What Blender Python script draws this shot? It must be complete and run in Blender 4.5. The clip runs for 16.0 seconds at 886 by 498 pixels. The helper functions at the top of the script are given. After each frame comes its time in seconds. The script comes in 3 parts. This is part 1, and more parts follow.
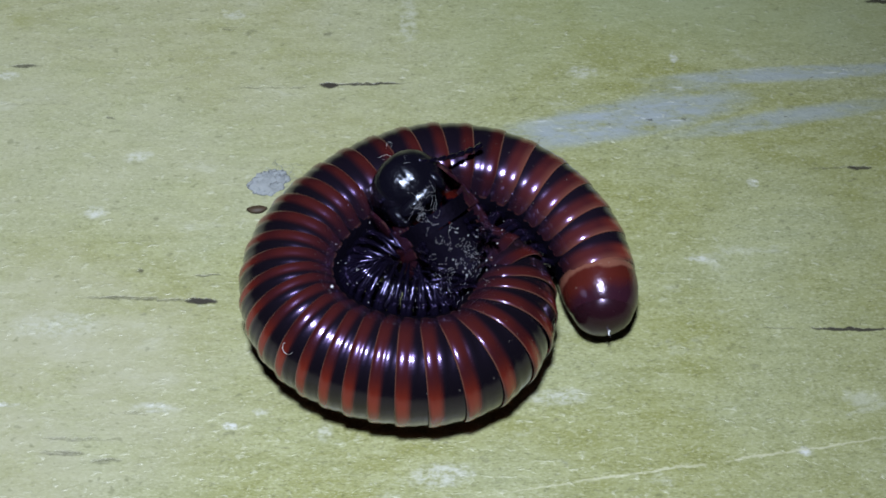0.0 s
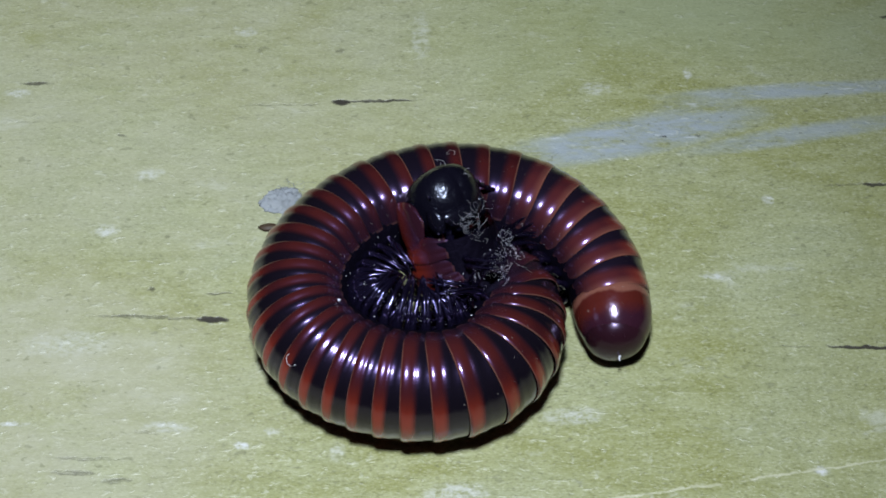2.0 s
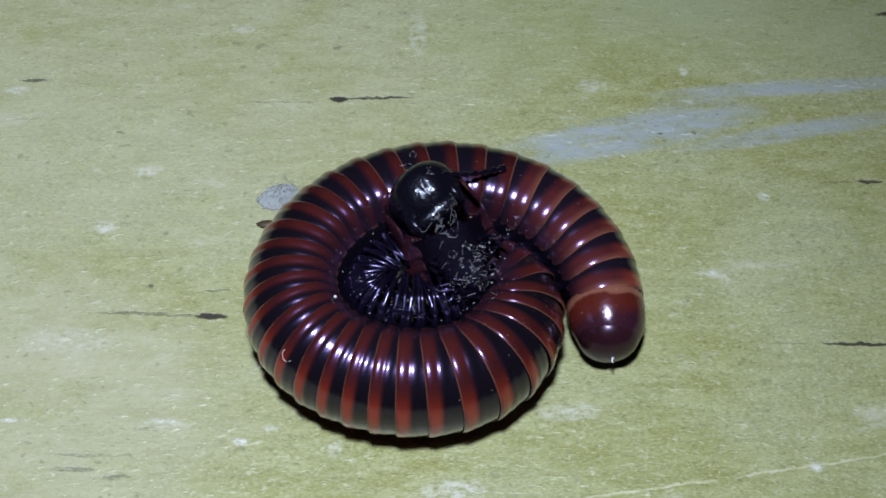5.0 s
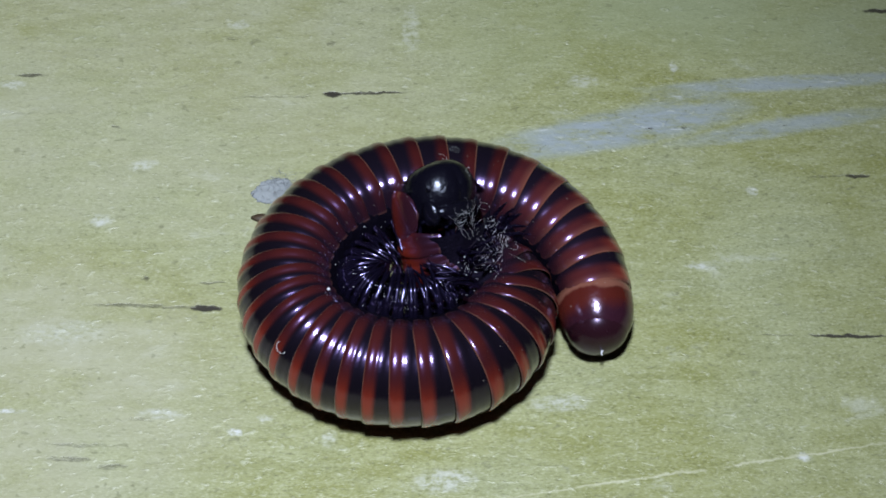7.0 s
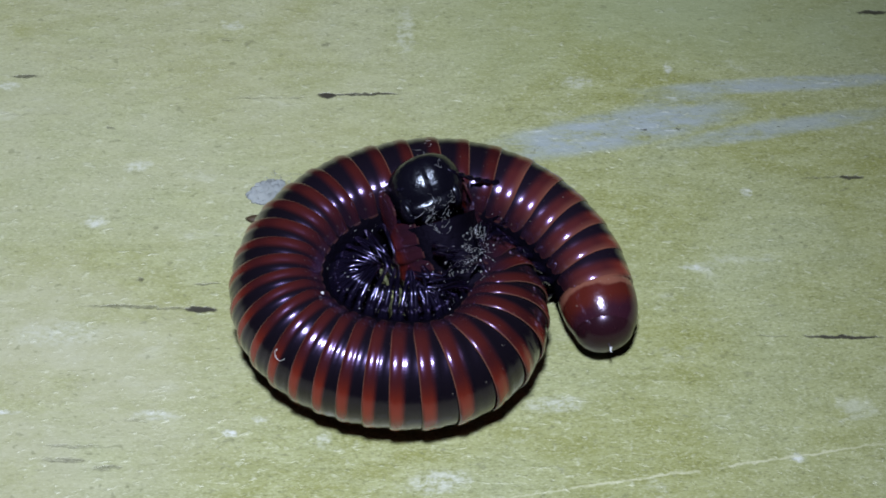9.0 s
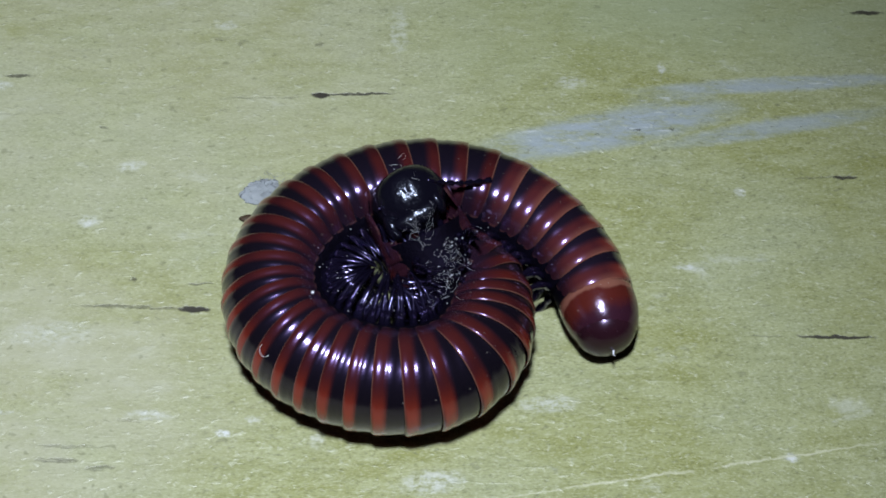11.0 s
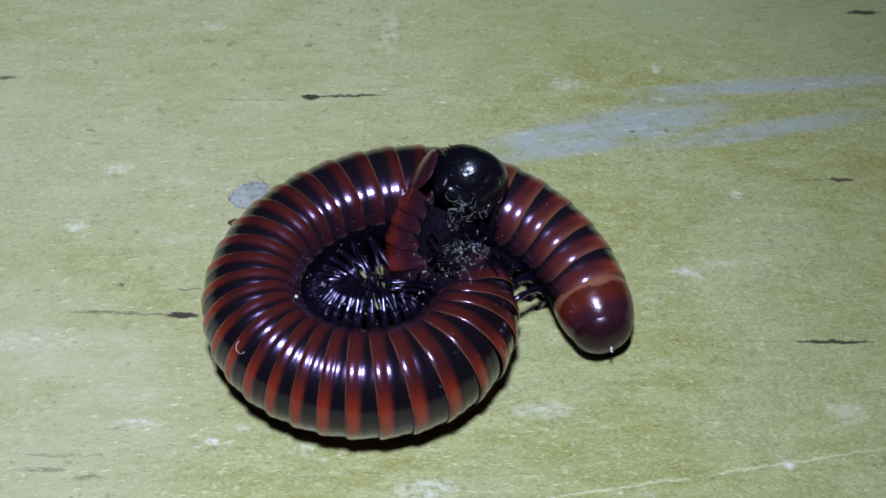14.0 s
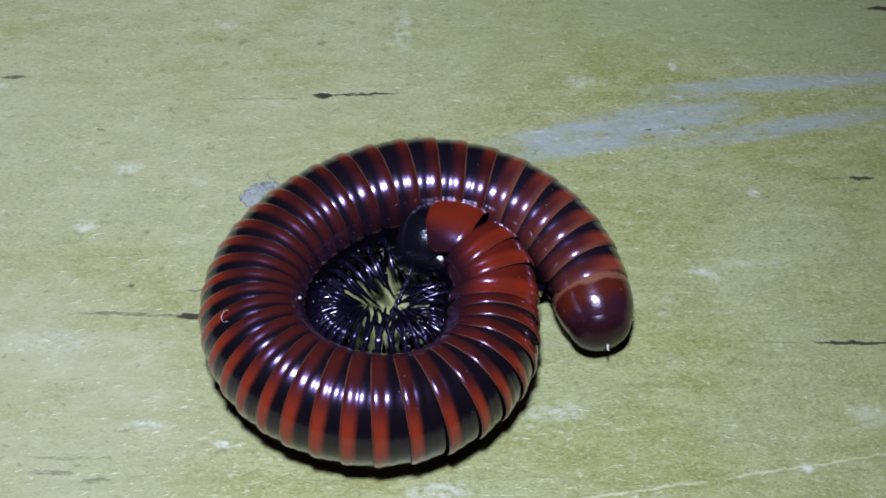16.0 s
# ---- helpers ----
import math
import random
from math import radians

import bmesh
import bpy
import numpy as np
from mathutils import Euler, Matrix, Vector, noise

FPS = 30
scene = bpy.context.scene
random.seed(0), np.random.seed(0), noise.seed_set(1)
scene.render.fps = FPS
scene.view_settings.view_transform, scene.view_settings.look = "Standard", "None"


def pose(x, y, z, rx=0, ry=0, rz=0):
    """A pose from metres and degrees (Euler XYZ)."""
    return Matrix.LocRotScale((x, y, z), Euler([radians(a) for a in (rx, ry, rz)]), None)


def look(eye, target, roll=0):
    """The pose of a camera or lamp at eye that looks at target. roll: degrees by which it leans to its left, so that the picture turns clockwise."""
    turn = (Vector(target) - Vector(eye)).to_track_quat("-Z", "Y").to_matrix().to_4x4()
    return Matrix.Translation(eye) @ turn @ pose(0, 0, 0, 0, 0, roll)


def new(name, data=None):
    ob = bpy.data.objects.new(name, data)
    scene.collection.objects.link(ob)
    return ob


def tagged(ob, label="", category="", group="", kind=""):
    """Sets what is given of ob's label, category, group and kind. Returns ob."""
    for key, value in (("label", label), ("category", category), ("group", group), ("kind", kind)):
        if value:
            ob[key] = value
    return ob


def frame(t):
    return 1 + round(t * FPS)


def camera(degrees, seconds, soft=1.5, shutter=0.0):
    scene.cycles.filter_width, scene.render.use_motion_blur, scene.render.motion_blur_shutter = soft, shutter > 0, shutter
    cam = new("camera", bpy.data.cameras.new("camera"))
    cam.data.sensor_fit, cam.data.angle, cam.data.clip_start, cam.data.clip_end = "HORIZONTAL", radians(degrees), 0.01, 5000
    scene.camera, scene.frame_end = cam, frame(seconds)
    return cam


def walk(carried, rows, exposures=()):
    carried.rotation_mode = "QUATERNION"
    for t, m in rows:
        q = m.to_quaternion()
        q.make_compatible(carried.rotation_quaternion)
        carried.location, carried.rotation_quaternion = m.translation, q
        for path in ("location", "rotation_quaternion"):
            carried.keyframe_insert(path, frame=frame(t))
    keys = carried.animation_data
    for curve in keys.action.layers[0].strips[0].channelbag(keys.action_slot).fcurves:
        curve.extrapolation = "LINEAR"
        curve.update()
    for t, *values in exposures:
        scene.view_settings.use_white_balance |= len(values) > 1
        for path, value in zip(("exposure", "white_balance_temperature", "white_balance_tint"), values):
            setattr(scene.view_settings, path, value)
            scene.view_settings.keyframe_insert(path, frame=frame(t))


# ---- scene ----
cam = camera(30, 16.0, soft=1.8)
PATH = [
    (0, (0.00002, -0.11569, 0.16514), (0.00074, -0.05052, 0.07039), 0.57),
    (0.5, (0.00020, -0.11534, 0.16508), (0.00056, -0.05001, 0.07044), 0.28),
    (1, (0.00010, -0.11515, 0.16452), (0.00028, -0.04947, 0.07012), 0.14),
    (1.5, (0.00000, -0.11472, 0.16444), (0.00001, -0.04891, 0.07013), -0.01),
    (2, (-0.00002, -0.11473, 0.16430), (-0.00016, -0.04869, 0.07016), -0.11),
    (2.5, (-0.00003, -0.11453, 0.16450), (-0.00025, -0.04861, 0.07027), -0.18),
    (3, (0.00005, -0.11403, 0.16494), (-0.00027, -0.04844, 0.07047), -0.25),
    (3.5, (0.00030, -0.11420, 0.16464), (-0.00017, -0.04852, 0.07024), -0.36),
    (4, (-0.00044, -0.11405, 0.16485), (-0.00050, -0.04851, 0.07035), -0.03),
    (6.5, (-0.00008, -0.11616, 0.16686), (0.00039, -0.05078, 0.07225), 0.36),
    (7, (-0.00043, -0.11651, 0.16709), (0.00037, -0.05110, 0.07251), 0.62),
    (7.5, (-0.00054, -0.11645, 0.16733), (0.00044, -0.05112, 0.07270), 0.73),
    (8, (-0.00035, -0.11649, 0.16728), (0.00063, -0.05113, 0.07267), 0.75),
    (8.5, (-0.00036, -0.11595, 0.16773), (0.00069, -0.05088, 0.07291), 0.79),
    (9, (-0.00044, -0.11654, 0.16726), (0.00074, -0.05110, 0.07270), 0.89),
    (11.5, (-0.00055, -0.11657, 0.16699), (0.00124, -0.05106, 0.07250), 1.33),
    (12, (-0.00034, -0.11618, 0.16749), (0.00153, -0.05093, 0.07281), 1.34),
    (12.5, (0.00022, -0.11611, 0.16704), (0.00195, -0.05076, 0.07243), 1.25),
    (13, (-0.00068, -0.11502, 0.16705), (0.00167, -0.05005, 0.07219), 1.69),
    (13.5, (-0.00040, -0.11475, 0.16628), (0.00185, -0.04962, 0.07153), 1.61),
    (14, (-0.00059, -0.11413, 0.16531), (0.00170, -0.04889, 0.07064), 1.61),
    (14.5, (-0.00045, -0.11312, 0.16496), (0.00159, -0.04811, 0.07012), 1.46),
    (15, (-0.00010, -0.11301, 0.16378), (0.00152, -0.04765, 0.06918), 1.10),
    (15.5, (0.00038, -0.11271, 0.16314), (0.00134, -0.04722, 0.06861), 0.56),
    (16, (0.00071, -0.11279, 0.16314), (0.00135, -0.04747, 0.06850), 0.33),
]
walk(cam, [(t, look(eye, target, roll)) for t, eye, target, roll in PATH])

# ---- world and light ----
world = bpy.data.worlds.new("night_room")
scene.world = world
world.use_nodes = True
world.node_tree.nodes["Background"].inputs["Color"].default_value = (0.55, 0.62, 0.8, 1)
world.node_tree.nodes["Background"].inputs["Strength"].default_value = 0.11

torch = bpy.data.lights.new("torch", "SPOT")
torch.energy, torch.color = 5.1, (0.82, 0.90, 1.04)
torch.shadow_soft_size, torch.spot_size, torch.spot_blend = 0.016, radians(74), 1.0
torch_ob = new("torch", torch)
torch_ob.matrix_world = look((-0.010, -0.074, 0.290), (-0.056, -0.038, 0))
scene.view_settings.exposure = 0.0


# ---- materials ----
def material(name):
    mat = bpy.data.materials.new(name)
    mat.use_nodes = True
    return mat, mat.node_tree, mat.node_tree.nodes["Principled BSDF"]


def node(tree, kind, **values):
    n = tree.nodes.new(kind)
    for key, value in values.items():
        if key in n.inputs:
            n.inputs[key].default_value = value
    return n


def math_node(tree, op, a, b=0.0, c=0.0, clamp=False):
    n = tree.nodes.new("ShaderNodeMath")
    n.operation, n.use_clamp = op, clamp
    for slot, v in zip(n.inputs, (a, b, c)):
        if isinstance(v, (int, float)):
            slot.default_value = v
        else:
            tree.links.new(v, slot)
    return n.outputs[0]


def smooth(tree, value, low, high, a=0.0, b=1.0):
    n = tree.nodes.new("ShaderNodeMapRange")
    n.interpolation_type = "SMOOTHSTEP"
    tree.links.new(value, n.inputs["Value"])
    for key, v in (("From Min", low), ("From Max", high), ("To Min", a), ("To Max", b)):
        n.inputs[key].default_value = v
    return n.outputs[0]


def mix(tree, factor, a, b):
    n = tree.nodes.new("ShaderNodeMix")
    n.data_type = "RGBA"
    for slot, v in ((n.inputs["Factor"], factor), (n.inputs["A"], a), (n.inputs["B"], b)):
        if isinstance(v, (int, float)):
            slot.default_value = v
        elif isinstance(v, tuple):
            slot.default_value = (*v, 1)
        else:
            tree.links.new(v, slot)
    return n.outputs["Result"]


def texture(tree, kind, vector, scale, detail=4.0, rough=0.55, stretch=(1, 1, 1), distort=0.0):
    m = tree.nodes.new("ShaderNodeMapping")
    m.inputs["Scale"].default_value = stretch
    tree.links.new(vector, m.inputs["Vector"])
    n = tree.nodes.new(kind)
    n.inputs["Scale"].default_value = scale
    if "Detail" in n.inputs:
        n.inputs["Detail"].default_value = detail
        n.inputs["Roughness"].default_value = rough
    if "Distortion" in n.inputs:
        n.inputs["Distortion"].default_value = distort
    tree.links.new(m.outputs[0], n.inputs["Vector"])
    return n


def bump(tree, shader, height, strength, distance):
    n = tree.nodes.new("ShaderNodeBump")
    n.inputs["Strength"].default_value, n.inputs["Distance"].default_value = strength, distance
    tree.links.new(height, n.inputs["Height"])
    tree.links.new(n.outputs[0], shader.inputs["Normal"])


# marks on the paint, in millimetres: centre x, y, half length, half width, turn in degrees, strength
DARK_MARKS = [
    (-13.4, 23.7, 1.6, 0.55, 2, 1.0), (-8.5, 24.0, 6.0, 0.26, 2, 0.85), (-21.0, 23.3, 7.0, 0.2, 1, 0.5),
    (-27.4, -9.6, 2.2, 0.55, -2, 1.0), (-34.5, -9.3, 9.0, 0.34, -2, 0.6),
    (49.0, -13.5, 5.5, 0.26, -1, 0.95), (42.0, -13.3, 5.0, 0.16, 0, 0.5),
    (-53.4, 27.0, 2.2, 0.4, 1, 0.75), (53.7, 10.4, 2.0, 0.4, 2, 0.9), (49.5, 10.3, 4.0, 0.25, 2, 0.5),
    (-35.2, -5.4, 0.7, 0.5, 0, 0.7), (-26.9, -5.9, 2.0, 0.22, 1, 0.65), (-40.0, -28.0, 5.0, 0.3, -3, 0.55),
    (-13.8, 32.5, 0.8, 0.7, 0, 0.5), (-27.0, 33.5, 1.2, 0.4, 0, 0.5), (-50.0, 21.0, 6.0, 0.4, -3, 0.3), (30.0, -5.6, 5.5, 1.5, 2, 0.18),
    (-41.2, -29.8, 3.2, 0.4, -3, 0.6), (-36.5, -30.8, 2.4, 0.45, 4, 0.55), (-33.0, -24.6, 3.4, 0.35, 2, 0.4), (-41.3, 18.3, 0.9, 0.35, -20, 0.6),
    (-51.5, 20.5, 6.5, 0.3, 1, 0.4), (-24.2, 21.1, 3.6, 0.3, -2, 0.35), (-45.4, 31.5, 3.4, 0.35, 0, 0.35), (-24.3, 33.0, 1.2, 0.5, 20, 0.5),
    (60.8, 38.7, 2.6, 0.45, 0, 0.9), (-19.5, -29.6, 2.8, 0.8, 0, 0.28),
]
# marks at y 26 to 29 and at (-3.3, 35) are reflections painted pale
PALE_MARKS = [
    (-22.7, -26.3, 1.1, 0.55, -5, 1.0), (-41.5, 3.3, 1.5, 1.1, 0, 0.65), (-37.0, 12.0, 2.0, 1.0, 10, 0.45),
    (41.9, -29.5, 0.9, 0.6, 0, 0.9), (40.0, 8.0, 0.9, 0.8, 0, 0.6), (-49.5, -23.6, 2.6, 0.3, 0, 0.9),
    (-19.5, -24.5, 1.0, 0.5, 5, 0.6), (32.4, -3.6, 2.2, 0.4, -4, 0.6), (14.5, -22.6, 4.0, 1.2, 5, 0.5),
    (1.0, -32.5, 4.0, 1.6, 5, 0.6), (-31.5, -24.0, 3.0, 0.7, -3, 0.5), (31.7, 28.3, 0.7, 1.3, 0, 0.55), (19.6, 26.1, 2.2, 1.2, 0, 0.45),
    (-3.3, 35.0, 1.4, 5.0, 0, 0.3), (-26.5, 35.9, 1.6, 0.8, 10, 0.5), (-55.5, 25.3, 2.0, 0.8, 0, 0.55), (19.2, 26.0, 1.8, 1.2, 0, 0.45), (-12.0, -27.0, 1.0, 1.3, 0, 0.4), (-44.0, -13.0, 6.0, 2.0, 2, 0.3),
]


def paint_material():
    mat, tree, shader = material("yellow_paint_on_wood")
    pos = node(tree, "ShaderNodeTexCoord").outputs["Object"]
    mm = tree.nodes.new("ShaderNodeVectorMath")
    mm.operation = "SCALE"
    mm.inputs["Scale"].default_value = 1000
    tree.links.new(pos, mm.inputs[0])
    mm = mm.outputs[0]
    fine = texture(tree, "ShaderNodeTexNoise", mm, 1.5, 5, 0.7, (0.6, 1, 1)).outputs["Fac"]
    grain = texture(tree, "ShaderNodeTexNoise", mm, 0.5, 5, 0.65, (0.3, 1, 1), 0.4).outputs["Fac"]
    cloud = texture(tree, "ShaderNodeTexNoise", mm, 0.055, 4, 0.55, (0.7, 1, 1), 0.6).outputs["Fac"]
    speck = texture(tree, "ShaderNodeTexNoise", mm, 2.4, 3, 0.6, (0.4, 1, 1)).outputs["Fac"]
    wear = texture(tree, "ShaderNodeTexNoise", mm, 0.16, 6, 0.7, (0.5, 1, 1), 0.3).outputs["Fac"]
    color = mix(tree, smooth(tree, cloud, 0.3, 0.7), (0.270, 0.281, 0.093), (0.334, 0.356, 0.198))
    color = mix(tree, smooth(tree, grain, 0.38, 0.66, 0, 0.55), color, (0.41, 0.43, 0.23))
    color = mix(tree, smooth(tree, fine, 0.52, 0.74, 0, 0.42), color, (0.58, 0.60, 0.44))
    color = mix(tree, smooth(tree, fine, 0.48, 0.28, 0, 0.55), color, (0.130, 0.140, 0.062))
    color = mix(tree, smooth(tree, speck, 0.37, 0.27, 0, 0.6), color, (0.11, 0.11, 0.05))
    tiny = texture(tree, "ShaderNodeTexNoise", mm, 4.2, 2, 0.6, (0.5, 1, 1)).outputs["Fac"]
    color = mix(tree, smooth(tree, tiny, 0.46, 0.30, 0, 0.42), color, (0.12, 0.11, 0.05))
    color = mix(tree, smooth(tree, tiny, 0.54, 0.70, 0, 0.38), color, (0.62, 0.63, 0.45))
    color = mix(tree, smooth(tree, wear, 0.58, 0.72, 0, 0.6), color, (0.54, 0.56, 0.45))
    split = node(tree, "ShaderNodeSeparateXYZ")
    wob = texture(tree, "ShaderNodeTexNoise", mm, 0.7, 3, 0.6)
    shift = tree.nodes.new("ShaderNodeVectorMath")
    shift.operation = "MULTIPLY_ADD"
    tree.links.new(wob.outputs["Color"], shift.inputs[0])
    shift.inputs[1].default_value = (2.2, 0.9, 0)
    tree.links.new(mm, shift.inputs[2])
    off = tree.nodes.new("ShaderNodeVectorMath")
    off.operation = "SUBTRACT"
    tree.links.new(shift.outputs[0], off.inputs[0])
    off.inputs[1].default_value = (1.1, 0.45, 0)
    tree.links.new(off.outputs[0], split.inputs[0])
    px, py = split.outputs[0], split.outputs[1]

    def blot(x, y, a, b, turn, strength, soft=0.55):
        c, s = math.cos(radians(turn)), math.sin(radians(turn))
        dx, dy = math_node(tree, "SUBTRACT", px, x), math_node(tree, "SUBTRACT", py, y)
        u = math_node(tree, "MULTIPLY_ADD", dx, c / a, math_node(tree, "MULTIPLY", dy, s / a))
        v = math_node(tree, "MULTIPLY_ADD", dy, c / b, math_node(tree, "MULTIPLY", dx, -s / b))
        d = math_node(tree, "MULTIPLY_ADD", u, u, math_node(tree, "MULTIPLY", v, v))
        return smooth(tree, d, 1.4, 1.4 - 1.3 * soft - 0.3, 0, strength)

    def union(marks, soft):
        total = None
        for m in marks:
            if m[5] > 0:
                one = blot(*m, soft)
                total = one if total is None else math_node(tree, "MAXIMUM", total, one)
        return total

    # greyed paint over one side, with the torch's bright pool put into the colour
    pale_pool = math_node(tree, "MAXIMUM", blot(-48, 24, 62, 34, 12, 0.5, 0.8), blot(-60, -20, 42, 24, 0, 0.8, 0.8))
    color = mix(tree, math_node(tree, "MULTIPLY", pale_pool, smooth(tree, wear, 0.3, 0.62, 0.35, 0.95)), color, (0.455, 0.45, 0.325))
    # the long grey scuff that widens and fades
    axis = blot(23.6, 17.9, 19, 3.2, 13, 1.0, 0.75)
    axis = math_node(tree, "MAXIMUM", axis, blot(32, 22.6, 8, 2.6, 16, 0.6, 0.9))
    axis = math_node(tree, "MAXIMUM", axis, blot(46.5, 25.8, 19, 1.4, 4, 0.85, 0.8))
    axis = math_node(tree, "MAXIMUM", axis, blot(45.5, 18.4, 16, 1.6, 11, 0.75, 0.8))
    scratchy = texture(tree, "ShaderNodeTexNoise", mm, 0.5, 6, 0.7, (0.3, 1, 1)).outputs["Fac"]
    scuff = math_node(tree, "MULTIPLY", axis, smooth(tree, scratchy, 0.25, 0.6))
    color = mix(tree, math_node(tree, "MULTIPLY", scuff, 0.8), color, (0.33, 0.385, 0.45))
    streak = texture(tree, "ShaderNodeTexNoise", mm, 0.8, 3, 0.6, (0.22, 1, 1)).outputs["Fac"]
    color = mix(tree, math_node(tree, "MULTIPLY", axis, smooth(tree, streak, 0.62, 0.72, 0, 0.75)), color, (0.62, 0.66, 0.66))
    # pale reflection put into the colour; crumbs of paint and grit all over
    pale_glare = math_node(tree, "MAXIMUM", blot(42, 40, 44, 12, 0, 0.7, 0.9), blot(14, 34, 16, 9, 10, 0.35, 0.9))
    color = mix(tree, math_node(tree, "MULTIPLY", pale_glare, smooth(tree, cloud, 0.3, 0.7, 0.5, 1)), color, (0.35, 0.395, 0.225))
    crumb = texture(tree, "ShaderNodeTexNoise", mm, 1.15, 2, 0.55, (0.55, 1, 1), 0.5).outputs["Fac"]
    color = mix(tree, smooth(tree, crumb, 0.62, 0.76, 0, 0.36), color, (0.60, 0.62, 0.48))
    color = mix(tree, smooth(tree, crumb, 0.36, 0.28, 0, 0.45), color, (0.16, 0.165, 0.09))
    pale = union(PALE_MARKS, 0.9)
    color = mix(tree, math_node(tree, "MULTIPLY", pale, smooth(tree, fine, 0.36, 0.62, 0.05, 1)), color, (0.66, 0.68, 0.66))
    # a long thin scratch
    line = blot(31.0, -31.0, 27, 0.20, 8.9, 0.75, 0.9)
    color = mix(tree, math_node(tree, "MULTIPLY", line, smooth(tree, scratchy, 0.33, 0.5)), color, (0.60, 0.60, 0.42))
    dark = union(DARK_MARKS, 0.7)
    ragged = texture(tree, "ShaderNodeTexNoise", mm, 1.3, 4, 0.7, (0.35, 1, 1)).outputs["Fac"]
    dark = math_node(tree, "MULTIPLY", smooth(tree, math_node(tree, "ADD", dark, math_node(tree, "MULTIPLY_ADD", ragged, 1.3, -0.65)), 0.2, 0.9), math_node(tree, "POWER", dark, 0.6))
    specks = math_node(tree, "MULTIPLY", axis, smooth(tree, ragged, 0.36, 0.30, 0, 0.8))
    dark = math_node(tree, "MAXIMUM", dark, specks)
    color = mix(tree, dark, color, (0.05, 0.045, 0.035))
    tree.links.new(color, shader.inputs["Base Color"])
    rough = math_node(tree, "MULTIPLY_ADD", fine, 0.25, 0.24)
    tree.links.new(rough, shader.inputs["Roughness"])
    shader.inputs["Specular IOR Level"].default_value = 0.4
    height = math_node(tree, "MULTIPLY_ADD", fine, 0.5, math_node(tree, "MULTIPLY", grain, 0.8))
    height = math_node(tree, "MULTIPLY_ADD", smooth(tree, crumb, 0.54, 0.78), 0.5, height)
    height = math_node(tree, "SUBTRACT", height, math_node(tree, "MULTIPLY", dark, 0.8))
    bump(tree, shader, height, 0.55, 0.00025)
    return mat


def plaster_material():
    mat, tree, shader = material("grey_plaster")
    pos = node(tree, "ShaderNodeTexCoord").outputs["Object"]
    n = texture(tree, "ShaderNodeTexNoise", pos, 3.0, 6, 0.6).outputs["Fac"]
    tree.links.new(mix(tree, n, (0.30, 0.30, 0.28), (0.42, 0.41, 0.38)), shader.inputs["Base Color"])
    shader.inputs["Roughness"].default_value = 0.9
    return mat


